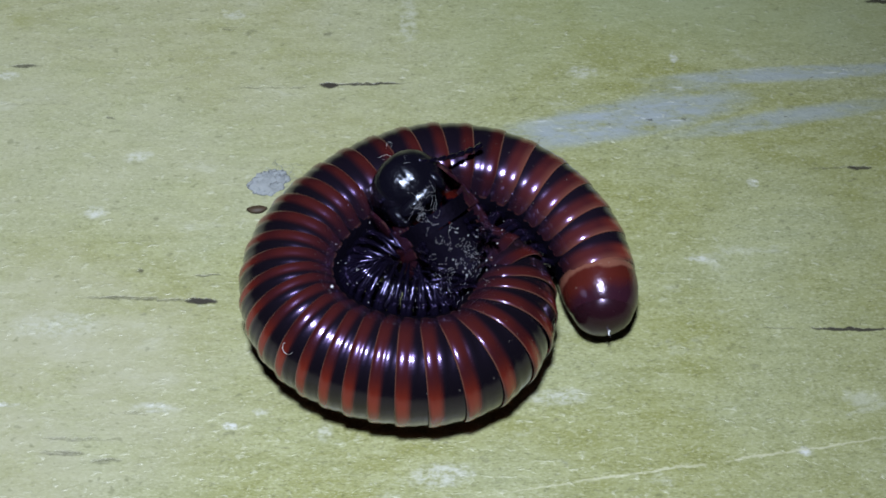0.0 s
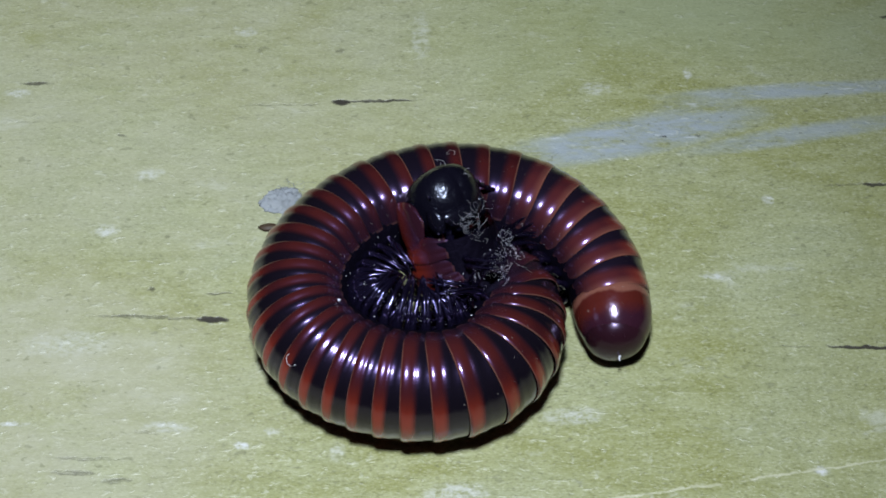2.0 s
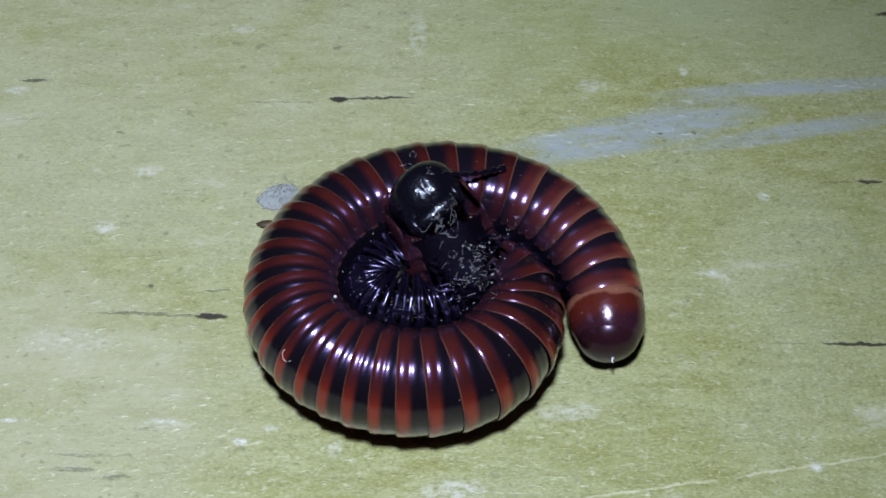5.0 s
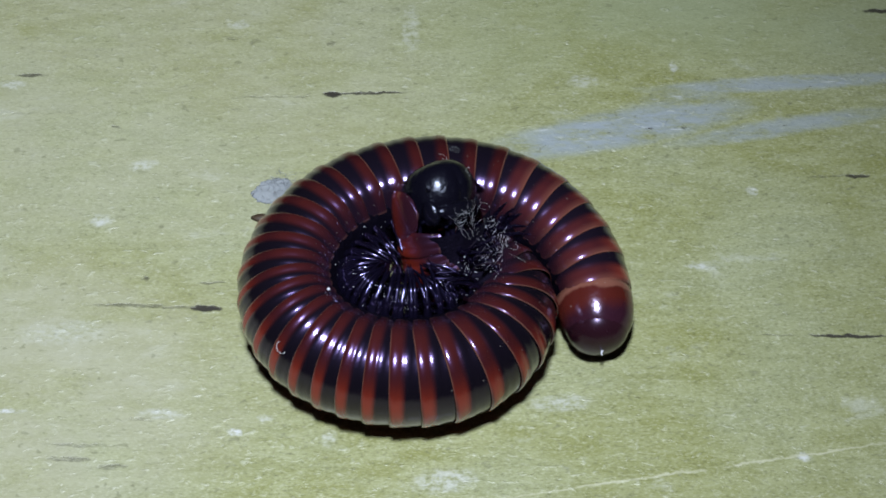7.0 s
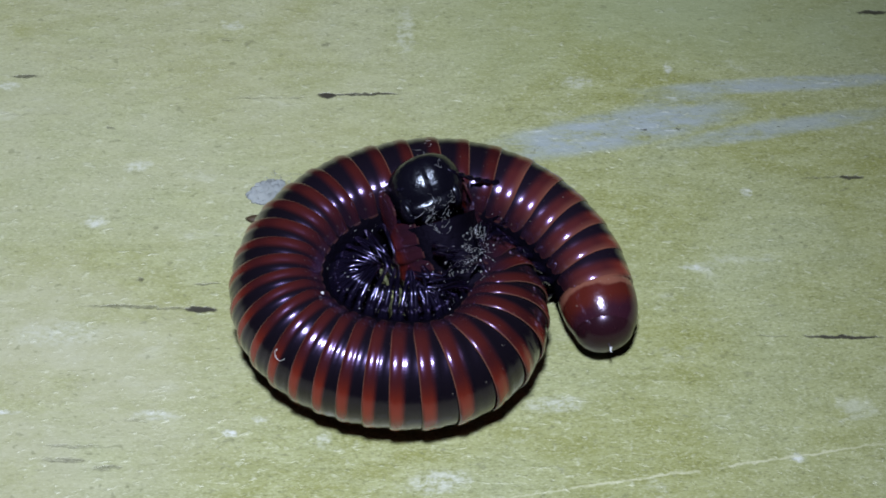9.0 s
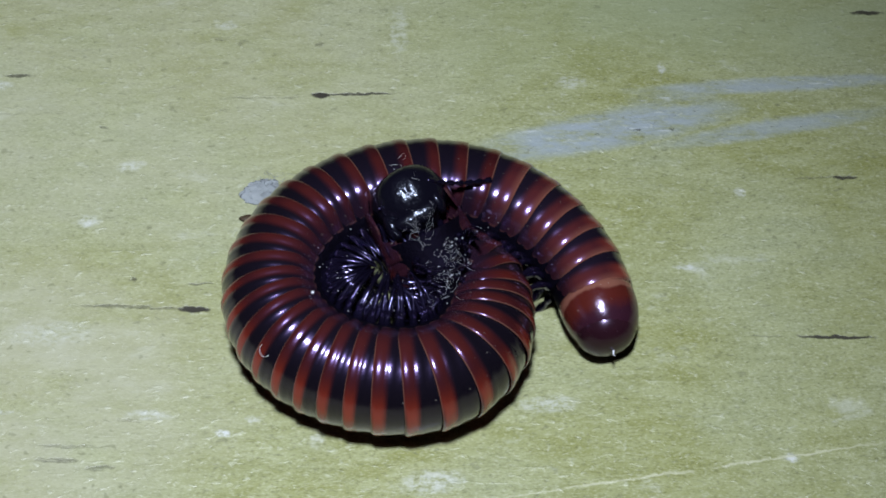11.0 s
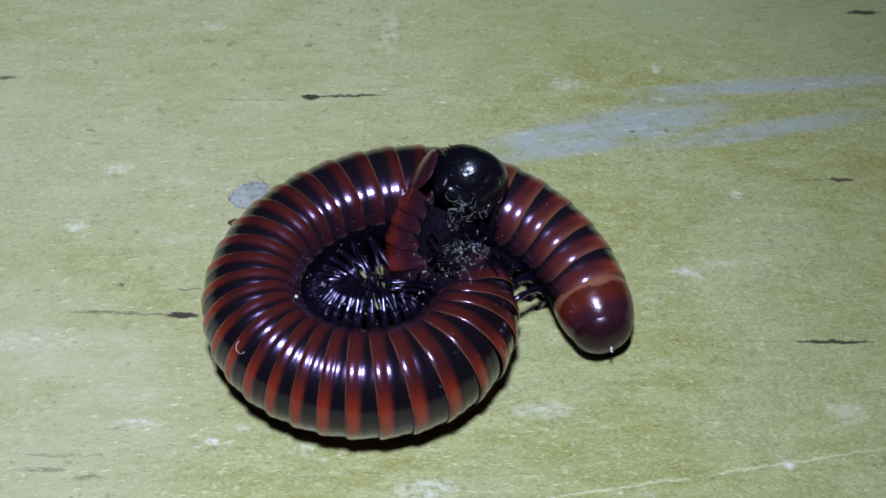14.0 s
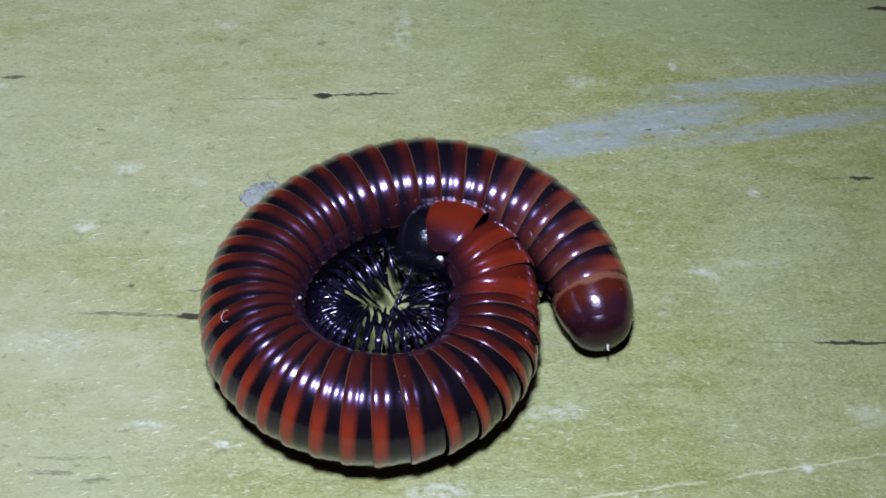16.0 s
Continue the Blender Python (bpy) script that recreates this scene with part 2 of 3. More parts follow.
def shell_material(name, red, black, edge, gloss, pale=(0.28, 0.14, 0.10), tan=0.0, dull=1.0, belly=(0.64, 0.95, 0.75)):
    """Banded shell: UV u runs from the ring's front (0) to its rear edge (1)."""
    mat, tree, shader = material(name)
    tex = node(tree, "ShaderNodeTexCoord")
    uv = node(tree, "ShaderNodeSeparateXYZ")
    tree.links.new(tex.outputs["UV"], uv.inputs[0])
    u = uv.outputs[0]
    wave = texture(tree, "ShaderNodeTexNoise", tex.outputs["Object"], 420, 3, 0.5).outputs["Fac"]
    soft = texture(tree, "ShaderNodeTexNoise", tex.outputs["Object"], 160, 3, 0.5).outputs["Fac"]
    u2 = math_node(tree, "MULTIPLY_ADD", math_node(tree, "SUBTRACT", wave, 0.5), 0.05, u)
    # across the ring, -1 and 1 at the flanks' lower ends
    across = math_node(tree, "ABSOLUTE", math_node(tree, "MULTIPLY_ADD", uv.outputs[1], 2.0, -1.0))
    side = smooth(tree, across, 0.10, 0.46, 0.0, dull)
    # flanks: duller red, with shade and purple sheen also put into the colour
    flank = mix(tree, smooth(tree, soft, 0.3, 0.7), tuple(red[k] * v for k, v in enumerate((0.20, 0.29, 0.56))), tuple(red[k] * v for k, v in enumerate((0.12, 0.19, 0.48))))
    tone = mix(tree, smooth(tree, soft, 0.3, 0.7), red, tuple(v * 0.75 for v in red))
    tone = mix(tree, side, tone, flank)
    color = mix(tree, smooth(tree, u2, 1 - edge - 0.12, 1 - edge + 0.12), black, tone)
    color = mix(tree, smooth(tree, u2, 0.78, 1.0, 0, tan), color, pale)
    # each ring ends in a thin translucent rim, its highlight put into the colour
    rim = math_node(tree, "MULTIPLY", smooth(tree, u2, 0.955, 0.985), math_node(tree, "MULTIPLY_ADD", side, 0.34, 0.06))
    # over the back, the red turns black again at the rear edge
    worn = math_node(tree, "MULTIPLY", smooth(tree, u2, 0.88, 0.99), math_node(tree, "SUBTRACT", 0.8, side, clamp=True))
    color = mix(tree, worn, color, black)
    color = mix(tree, rim, color, pale)
    # dark purple reflection near the lower ends put into the colour; hides ring ends
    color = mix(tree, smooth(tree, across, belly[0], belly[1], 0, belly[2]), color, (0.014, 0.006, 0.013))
    color = mix(tree, smooth(tree, across, 0.975, 0.99, 0, 0.10), color, pale)
    dust = texture(tree, "ShaderNodeTexNoise", tex.outputs["Object"], 2600, 2, 0.5).outputs["Fac"]
    dusty = smooth(tree, dust, 0.73, 0.77, 0, 0.22)
    color = mix(tree, dusty, color, (0.5, 0.46, 0.42))
    tree.links.new(color, shader.inputs["Base Color"])
    tree.links.new(math_node(tree, "MULTIPLY_ADD", soft, 0.14, gloss + 0.015), shader.inputs["Roughness"])
    shader.inputs["Specular IOR Level"].default_value = 0.55
    shader.inputs["Specular Tint"].default_value = (0.54, 0.36, 1.0, 1)
    shader.inputs["Coat Weight"].default_value = 0.6
    shader.inputs["Coat Roughness"].default_value = 0.14
    # fine scoring along the body, and shallow dents
    lines = texture(tree, "ShaderNodeTexNoise", tex.outputs["UV"], 1.0, 3, 0.6, (2.5, 95, 1)).outputs["Fac"]
    pits = texture(tree, "ShaderNodeTexNoise", tex.outputs["Object"], 1500, 2, 0.5).outputs["Fac"]
    h = math_node(tree, "MULTIPLY_ADD", lines, 0.16, math_node(tree, "MULTIPLY_ADD", pits, 0.25, wave))
    bump(tree, shader, h, 0.30, 0.00014)
    return mat


def plain_material(name, color, rough, scale=900, vary=0.4, depth=0.00008, spec=0.5, tint=(1, 1, 1)):
    mat, tree, shader = material(name)
    pos = node(tree, "ShaderNodeTexCoord").outputs["Object"]
    n = texture(tree, "ShaderNodeTexNoise", pos, scale, 4, 0.6).outputs["Fac"]
    big = texture(tree, "ShaderNodeTexNoise", pos, scale / 5, 3, 0.6).outputs["Fac"]
    c = mix(tree, smooth(tree, big, 0.3, 0.7), color, tuple(v * (1 - vary) for v in color))
    tree.links.new(c, shader.inputs["Base Color"])
    tree.links.new(math_node(tree, "MULTIPLY_ADD", n, 0.2, rough - 0.1), shader.inputs["Roughness"])
    shader.inputs["Specular IOR Level"].default_value = spec
    shader.inputs["Specular Tint"].default_value = (*tint, 1)
    bump(tree, shader, n, 0.4, depth)
    return mat


def telson_material():
    """Brownish red at the collar; towards the tip a purple reflection put into the colour."""
    mat, tree, shader = material("telson_shell")
    pos = node(tree, "ShaderNodeTexCoord").outputs["Object"]
    split = node(tree, "ShaderNodeSeparateXYZ")
    tree.links.new(pos, split.inputs[0])
    n = texture(tree, "ShaderNodeTexNoise", pos, 260, 4, 0.6).outputs["Fac"]
    fine = texture(tree, "ShaderNodeTexNoise", pos, 1800, 3, 0.6).outputs["Fac"]
    along = math_node(tree, "MULTIPLY_ADD", n, 0.0022, split.outputs[0])
    color = mix(tree, smooth(tree, along, -0.0012, -0.0032), (0.085, 0.014, 0.010), (0.036, 0.010, 0.020))
    color = mix(tree, smooth(tree, along, -0.0002, 0.0003, 0, 0.6), color, (0.30, 0.13, 0.09))
    color = mix(tree, smooth(tree, fine, 0.70, 0.76, 0, 0.5), color, (0.4, 0.34, 0.3))
    tree.links.new(color, shader.inputs["Base Color"])
    tree.links.new(math_node(tree, "MULTIPLY_ADD", n, 0.16, 0.12), shader.inputs["Roughness"])
    shader.inputs["Specular IOR Level"].default_value = 0.9
    shader.inputs["Specular Tint"].default_value = (0.8, 0.68, 1.0, 1)
    bump(tree, shader, math_node(tree, "MULTIPLY_ADD", fine, 0.16, n), 0.4, 0.0003)
    return mat


PAINT = paint_material()
PLASTER = plaster_material()
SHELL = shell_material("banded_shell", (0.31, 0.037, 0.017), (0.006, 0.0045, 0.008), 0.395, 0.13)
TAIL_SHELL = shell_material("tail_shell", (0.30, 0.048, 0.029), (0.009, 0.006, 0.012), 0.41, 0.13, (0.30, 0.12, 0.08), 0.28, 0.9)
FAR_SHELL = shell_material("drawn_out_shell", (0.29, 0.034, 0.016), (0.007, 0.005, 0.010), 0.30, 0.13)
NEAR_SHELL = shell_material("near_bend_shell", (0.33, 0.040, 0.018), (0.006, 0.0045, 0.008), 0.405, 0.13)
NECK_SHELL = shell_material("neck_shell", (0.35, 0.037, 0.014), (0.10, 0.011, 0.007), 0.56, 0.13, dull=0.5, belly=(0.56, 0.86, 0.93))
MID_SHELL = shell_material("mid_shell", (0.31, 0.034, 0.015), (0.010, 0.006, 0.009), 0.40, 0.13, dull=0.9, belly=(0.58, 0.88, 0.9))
TELSON = telson_material()
VALVE = plain_material("valve_shell", (0.028, 0.008, 0.014), 0.24, 500, 0.3, tint=(0.8, 0.65, 1.0))
HEAD_SHELL = plain_material("black_head", (0.005, 0.0045, 0.010), 0.22, 420, 0.3, 0.0007, spec=0.6, tint=(0.75, 0.82, 1.0))
LEG = plain_material("dark_leg", (0.004, 0.003, 0.010), 0.20, 900, 0.4, spec=0.95, tint=(0.50, 0.42, 1.0))
LEG.node_tree.nodes["Principled BSDF"].inputs["Coat Weight"].default_value = 0.5
LEG.node_tree.nodes["Principled BSDF"].inputs["Coat Roughness"].default_value = 0.15
BELLY = plain_material("dark_belly", (0.002, 0.0016, 0.004), 0.6, 1400, 0.4, 0.0004, spec=0.12, tint=(0.6, 0.5, 1.0))
FIBRE = plain_material("pale_fibre", (0.78, 0.80, 0.86), 0.7, 900, 0.1)
BARK = plain_material("brown_flake", (0.07, 0.045, 0.025), 0.6, 900, 0.4)
LINT = plain_material("white_lint", (0.48, 0.52, 0.55), 0.8, 900, 0.15)
LINT.node_tree.nodes["Principled BSDF"].inputs["Alpha"].default_value = 0.5

# ---- room ----


def box(bm, x0, x1, y0, y1, z0, z1):
    v = [bm.verts.new((x, y, z)) for x in (x0, x1) for y in (y0, y1) for z in (z0, z1)]
    for f in ((0, 1, 3, 2), (4, 6, 7, 5), (0, 4, 5, 1), (2, 3, 7, 6), (0, 2, 6, 4), (1, 5, 7, 3)):
        bm.faces.new([v[i] for i in f])


def finish(name, bm, mat, parent=None, label="", shade=True):
    bmesh.ops.recalc_face_normals(bm, faces=bm.faces)
    me = bpy.data.meshes.new(name)
    bm.to_mesh(me)
    bm.free()
    me.materials.append(mat)
    if shade:
        me.polygons.foreach_set("use_smooth", [True] * len(me.polygons))
    ob = new(name, me)
    if parent:
        ob.parent = parent
    if label:
        ob["label"] = label
    return ob


def part(name, bm, mat, parent, label=""):
    return finish(name, bm, mat, parent, label)


def slab(name, size, mat, label, category):
    bm = bmesh.new()
    box(bm, *size)
    return tagged(finish(name, bm, mat, shade=False), label, category, kind="structure")


slab("floor", (-1.6, 1.6, -1.6, 1.6, -0.04, 0.0), PAINT, "worn yellow-green painted wooden floor with dark cracks", "floor")
slab("wall_north", (-1.6, 1.6, 1.6, 1.7, 0, 2.4), PLASTER, "plain unlit grey plaster wall", "wall")
slab("wall_south", (-1.6, 1.6, -1.7, -1.6, 0, 2.4), PLASTER, "plain unlit grey plaster wall", "wall")
slab("wall_east", (1.6, 1.7, -1.7, 1.7, 0, 2.4), PLASTER, "plain unlit grey plaster wall", "wall")
slab("wall_west", (-1.7, -1.6, -1.7, 1.7, 0, 2.4), PLASTER, "plain unlit grey plaster wall", "wall")
slab("ceiling", (-1.7, 1.7, -1.7, 1.7, 2.4, 2.5), PLASTER, "plain unlit grey plaster ceiling", "ceiling")

# ---- millipede ----
# seconds, the turn at the tail's tip and where the neck lifts off (degrees), then the coil's reach from its
# pivot at even turns between the two, in millimetres
PIVOT = (0.0, -9.0)
COIL = [
    (0, -20.3, 333.8, 20.8, 17.6, 14.7, 12.8, 14.0, 16.6, 14.5, 13.2, 9.2),
    (2.5, -23.5, 333.0, 20.6, 17.6, 14.1, 12.9, 14.8, 16.9, 14.2, 12.2, 8.7),
    (7, -25.7, 335.1, 20.5, 16.8, 13.7, 12.9, 15.1, 17.1, 14.2, 12.0, 9.2),
    (9, -22.8, 334.1, 22.0, 17.1, 13.8, 12.7, 15.3, 17.4, 14.3, 12.5, 8.7),
    (11.5, -22.9, 329.5, 23.4, 17.0, 13.4, 12.6, 15.1, 17.7, 15.3, 12.9, 7.7),
    (13, -20.7, 326.9, 23.7, 16.5, 13.0, 12.6, 14.9, 18.0, 15.2, 12.2, 7.7),
    (14.5, -19.1, 324.4, 22.6, 17.0, 12.8, 11.9, 14.9, 19.0, 15.8, 11.2, 6.7),
    (15.2, -20.0, 318.8, 21.6, 16.5, 12.9, 12.0, 14.6, 19.2, 16.4, 11.9, 6.1),
    (16, -19.4, 328.3, 20.7, 16.5, 13.6, 13.0, 15.7, 20.3, 18.4, 14.2, 7.8),
]
# seconds, then where the body leaves the coil: x, y, z in millimetres
ELBOW = [(0, 7.3, -10.6, 6.1), (2.5, 6.7, -10.0, 6.1), (7, 7.0, -10.0, 6.1), (9, 6.4, -10.0, 6.1), (11.5, 5.9, -9.8, 6.1), (13, 5.6, -10.2, 6.1),
         (14.5, 4.8, -9.8, 6.2), (15.2, 4.0, -9.2, 6.6), (16, 6.9, -11.0, 6.3)]
# seconds, how far the rings are drawn out along the coil, and the turn of the backs (degrees, less is upward)
SLIDE = [(0, 1.0, 10), (7, 1.0, 10), (9, 1.02, 10), (11.5, 1.022, 10), (13, 1.0, 7), (14.5, 0.985, 1), (15.2, 0.97, -4), (16, 0.955, -9)]
# seconds, then x, y, z in millimetres and the roll of the back in degrees: the neck's root, its middle, and the head
ROOT = [
    (0, 2.3, -8.6, 6.8, 76), (0.5, 2, -8.2, 6.8, 76), (1, 2, -8, 6.8, 104), (1.5, 2, -7.8, 6.8, 114),
    (2.5, 1.8, -7.8, 6.8, 114), (3.5, 1.7, -7.9, 6.8, 112), (4, 1.7, -7.8, 6.8, 80), (6.5, 1.6, -7.9, 6.8, 100),
    (7, 1.7, -7.8, 6.8, 118), (8, 1.7, -7.8, 6.8, 124), (9, 1.7, -7.7, 6.8, 102), (11.5, 1.4, -7.7, 6.8, 80),
    (12, 1.5, -7.5, 6.8, 112), (12.5, 1.6, -7.3, 6.8, 124), (13.5, 1.8, -7, 6.8, 124), (14.5, 1.4, -6.8, 6.8, 124),
    (15, 5.2, -7.7, 7.5, 44), (15.2, 3.9, -7.2, 7.5, 20), (15.5, 3.2, -7.2, 7.5, 0), (15.75, 5.1, -7.8, 7, -10),
    (16, 6.8, -9.6, 7, -14),
]
NAPE = [
    (0, 0.6, -5.4, 10.2, 74), (0.5, 1, -5.1, 10.2, 74), (1, 0.8, -4.9, 10.5, 104), (1.5, 0.9, -4.8, 10.7, 114),
    (2.5, 0.9, -4.4, 10.7, 114), (3.5, 0.8, -4.3, 10.7, 112), (4, 0.4, -4.2, 10.2, 79), (6.5, 0.6, -4.4, 10.5, 85),
    (7, 0.9, -4.7, 10.7, 120), (8, 1.4, -3.9, 10.7, 132), (9, 0.6, -4.2, 10.2, 102), (11.5, -0.2, -4.9, 9.7, 78),
    (12, 0.8, -4.3, 10.2, 114), (12.5, 1.6, -4.3, 10.7, 132), (13.5, 3.4, -3.2, 10.7, 132), (14.5, 3.3, -3.2, 10.7, 132),
    (15, 4.8, -3.3, 10.7, 64), (15.2, 3.8, -2.1, 10.7, 40), (15.5, 2.4, -1.8, 10, 8), (15.75, 3.2, -3.5, 9, -10),
    (16, 4.7, -6.1, 7.8, -22),
]
FACE = [
    (0, -4.6, -1.1, 12.5, 68), (0.5, -3.5, -1, 12.5, 68), (1, -2.4, -1.1, 13, 82), (1.5, -1.6, -1, 13.5, 103),
    (2.5, -1.3, -0, 13.5, 103), (3.5, -1.7, 0.1, 13.5, 101), (4, -3.8, -0.1, 12.5, 71), (6.5, -2.5, -0.6, 12.8, 77),
    (7, -0.5, -0.7, 13.5, 114), (8, 1.6, 0.8, 14, 128), (9, -1.7, 0.5, 13, 80), (11.5, -3.1, -1, 12, 72),
    (12, 0.5, -0.2, 13, 108), (12.5, 1.7, 0, 14, 128), (13.5, 6.9, 1.9, 14.5, 128), (14.5, 6.1, 1.8, 14.5, 128),
    (15, 3.4, 2, 14, 84), (15.2, 0.7, 2.8, 13.2, 55), (15.5, -4.2, 1.7, 11.5, 20), (15.75, -3.8, -1.6, 9.5, -5),
    (16, -1.8, -4.1, 7.8, -22),
]
RINGS = 42
GIRTH = 6.45


def blend(rows, t):
    """The rows' numbers at a time, by a smooth curve through them."""
    times = [r[0] for r in rows]
    vals = [np.array(r[1] if len(r) == 2 else r[1:], float) for r in rows]
    if t <= times[0]:
        return vals[0]
    if t >= times[-1]:
        return vals[-1]
    i = max(k for k in range(len(times)) if times[k] <= t)
    i = min(i, len(times) - 2)
    h = times[i + 1] - times[i]
    w = (t - times[i]) / h

    def slope(k):
        if k == 0 or k == len(times) - 1:
            return np.zeros_like(vals[0])
        a = (vals[k] - vals[k - 1]) / (times[k] - times[k - 1])
        b = (vals[k + 1] - vals[k]) / (times[k + 1] - times[k])
        return np.where(a * b > 0, 2 * a * b / (a + b + 1e-12), 0)

    return ((2 * w**3 - 3 * w**2 + 1) * vals[i] + (w**3 - 2 * w**2 + w) * h * slope(i)
            + (3 * w**2 - 2 * w**3) * vals[i + 1] + (w**3 - w**2) * h * slope(i + 1))


def girth(f):
    """The body's radius in millimetres, f from the tail's tip (0) to the head (1)."""
    return GIRTH * float(np.interp(f, [0, 0.05, 0.10, 0.2, 0.3, 0.74, 0.86, 1], [0.66, 0.70, 0.79, 0.92, 1, 1, 0.92, 0.84]))


def roll_at(f):
    return float(np.interp(f, [0, 0.12, 0.35, 0.5, 0.68, 0.8], [-24, -18, -8, -6, 2, 0]))


def spline(knots, n):
    """n values along the natural cubic through evenly spaced knots."""
    k = len(knots)
    a, b = np.eye(k), np.zeros(k)
    for i in range(1, k - 1):
        a[i, i - 1:i + 2] = (1, 4, 1)
        b[i] = 6 * (knots[i - 1] - 2 * knots[i] + knots[i + 1])
    m = np.linalg.solve(a, b)
    at = np.linspace(0, k - 1, n)
    i = np.minimum(at.astype(int), k - 2)
    w = at - i
    return (1 - w) * knots[i] + w * knots[i + 1] + ((1 - w)**3 - (1 - w)) * m[i] / 6 + (w**3 - w) * m[i + 1] / 6


def body_curve(t):
    """Dense points (x, y, z, roll) along the body from tail tip to head, and their lengths."""
    row, twist = blend(COIL, t), blend(SLIDE, t)[1]
    front = [blend(ROOT, t), blend(NAPE, t), blend(FACE, t)]
    n = 20
    turns, reach = np.radians(np.linspace(row[0], row[1], n)), spline(row[2:], n)
    coil = np.stack([PIVOT[0] + reach * np.cos(turns), PIVOT[1] + reach * np.sin(turns)], -1)
    pts = []
    for k, (x, y) in enumerate(coil):
        f = 0.84 * k / (n - 1)
        w = smooth_step(f, 0.81, 0.94)
        pts.append((x, y, girth(f) * 0.98, (roll_at(f) + twist) * (1 - w) + front[0][3] * w))
    bend = blend(ELBOW, t)
    pts = np.array([*pts, (*bend, 0.75 * pts[-1][3] + 0.25 * front[0][3]), *front])
    ends = np.array([2 * pts[0] - pts[1], *pts, 2 * pts[-1] - pts[-2]])
    out = []
    for i in range(len(pts) - 1):
        a, b, c, d = ends[i:i + 4]
        for w in np.linspace(0, 1, 24, endpoint=False):
            out.append(0.5 * (2 * b + (c - a) * w + (2 * a - 5 * b + 4 * c - d) * w**2 + (3 * b - a - 3 * c + d) * w**3))
    out.append(pts[-1])
    out = np.array(out)
    for _ in range(190):
        out[1:-1] = 0.25 * out[:-2] + 0.5 * out[1:-1] + 0.25 * out[2:]
    run = np.r_[0, np.cumsum(np.linalg.norm(np.diff(out[:, :3], axis=0), axis=1))]
    return out, run


def station(curve, run, s):
    """The pose s millimetres along the body: local x towards the head, z towards the back."""

    def at(v):
        if v <= run[-1]:
            return np.array([np.interp(v, run, curve[:, k]) for k in range(4)])
        return curve[-1] + (curve[-1] - curve[-3]) / (run[-1] - run[-3]) * (v - run[-1])

    p, ahead, back = at(s), at(s + 0.9), at(max(s - 0.9, 0))
    T = Vector(ahead[:3] - back[:3]).normalized()
    side = T.cross(Vector((0, 0, 1))).normalized()
    up = side.cross(T)
    a = radians(p[3])
    D = (math.cos(a) * side - math.sin(a) * up).normalized()
    Y = D.cross(T)
    m = Matrix((T, Y, D)).transposed().to_4x4()
    m.translation = Vector(p[:3]) / 1000
    return m


# the rings' rear edges along the body at rest, in millimetres from the tail's tip: drawn apart at the tail,
# slid together on the near bend and in the neck
REAR = np.interp(np.arange(RINGS + 1), [0, 1, 4, 8, 12, 14, 16, 18, 20, 22, 24, 26, 28, 30, 32, 34, RINGS],
                 [6.7, 9.9, 18.9, 31.8, 44.2, 49.2, 54.0, 58.4, 62.4, 66.5, 70.7, 75.2, 80.4, 85.8, 90.4, 94.0, 106.0])
PITCH = np.diff(REAR)
LENGTH, LOOSE = 112.0, 30
RING_AT = (REAR[:-1] + 0.55 * PITCH) / LENGTH
TAIL_END = REAR[0] / LENGTH


def slid(f, t, whole):
    """Where the ring at the fraction f of the resting body stands at a time, in millimetres from the tail's tip."""
    s, held = f * LENGTH, REAR[LOOSE]
    drawn = float(blend(SLIDE, t)[0])
    if s <= held:
        return s * drawn
    return held * drawn + (s - held) * (whole - held * drawn) / (LENGTH - held)


def ring_mesh(radius, pitch, taper, steps=40, wrap=160, deep=0.05):
    """An open-bellied shell ring, its front narrower than its flared rear edge. Millimetres in, metres out."""
    front, rear = pitch * 0.95, -pitch * 0.55
    stops = [(-deep, 0.932 - 0.22 * deep), (0.0, 0.940), (0.2, 0.952), (0.33, 0.959), (0.38, 0.968), (0.44, 0.976), (0.50, 0.9805), (0.55, 0.9815), (0.59, 0.980),
             (0.63, 0.9795), (0.67, 0.983), (0.72, 0.990), (0.77, 0.9955), (0.82, 0.9985), (0.87, 0.9985), (0.91, 0.996), (0.95, 0.990), (0.98, 0.983), (1.0, 0.973), (0.985, 0.962)]
    bm = bmesh.new()
    layer = bm.loops.layers.uv.new("UVMap")
    rows, coords = [], []
    half = radians(wrap)
    for u, r in stops:
        row, uvs = [], []
        for k in range(steps + 1):
            a = -half + 2 * half * k / steps
            lobe = smooth_step(abs(a), half - 0.55, half)
            rr = (radius + taper * (front + (rear - front) * u)) * r * (1 - 0.07 * lobe)
            x = front + (rear - front) * (u + (0.62 - u) * 0.22 * lobe)
            row.append(bm.verts.new((x / 1000, rr * math.sin(a) / 1000, rr * math.cos(a) / 1000)))
            uvs.append((u, k / steps))
        rows.append(row)
        coords.append(uvs)
    for i in range(len(rows) - 1):
        for k in range(steps):
            f = bm.faces.new((rows[i][k], rows[i][k + 1], rows[i + 1][k + 1], rows[i + 1][k]))
            for loop, (a, b) in zip(f.loops, ((i, k), (i, k + 1), (i + 1, k + 1), (i + 1, k))):
                loop[layer].uv = coords[a][b]
    return bm


def smooth_step(v, a, b):
    w = min(max((v - a) / (b - a), 0), 1)
    return w * w * (3 - 2 * w)


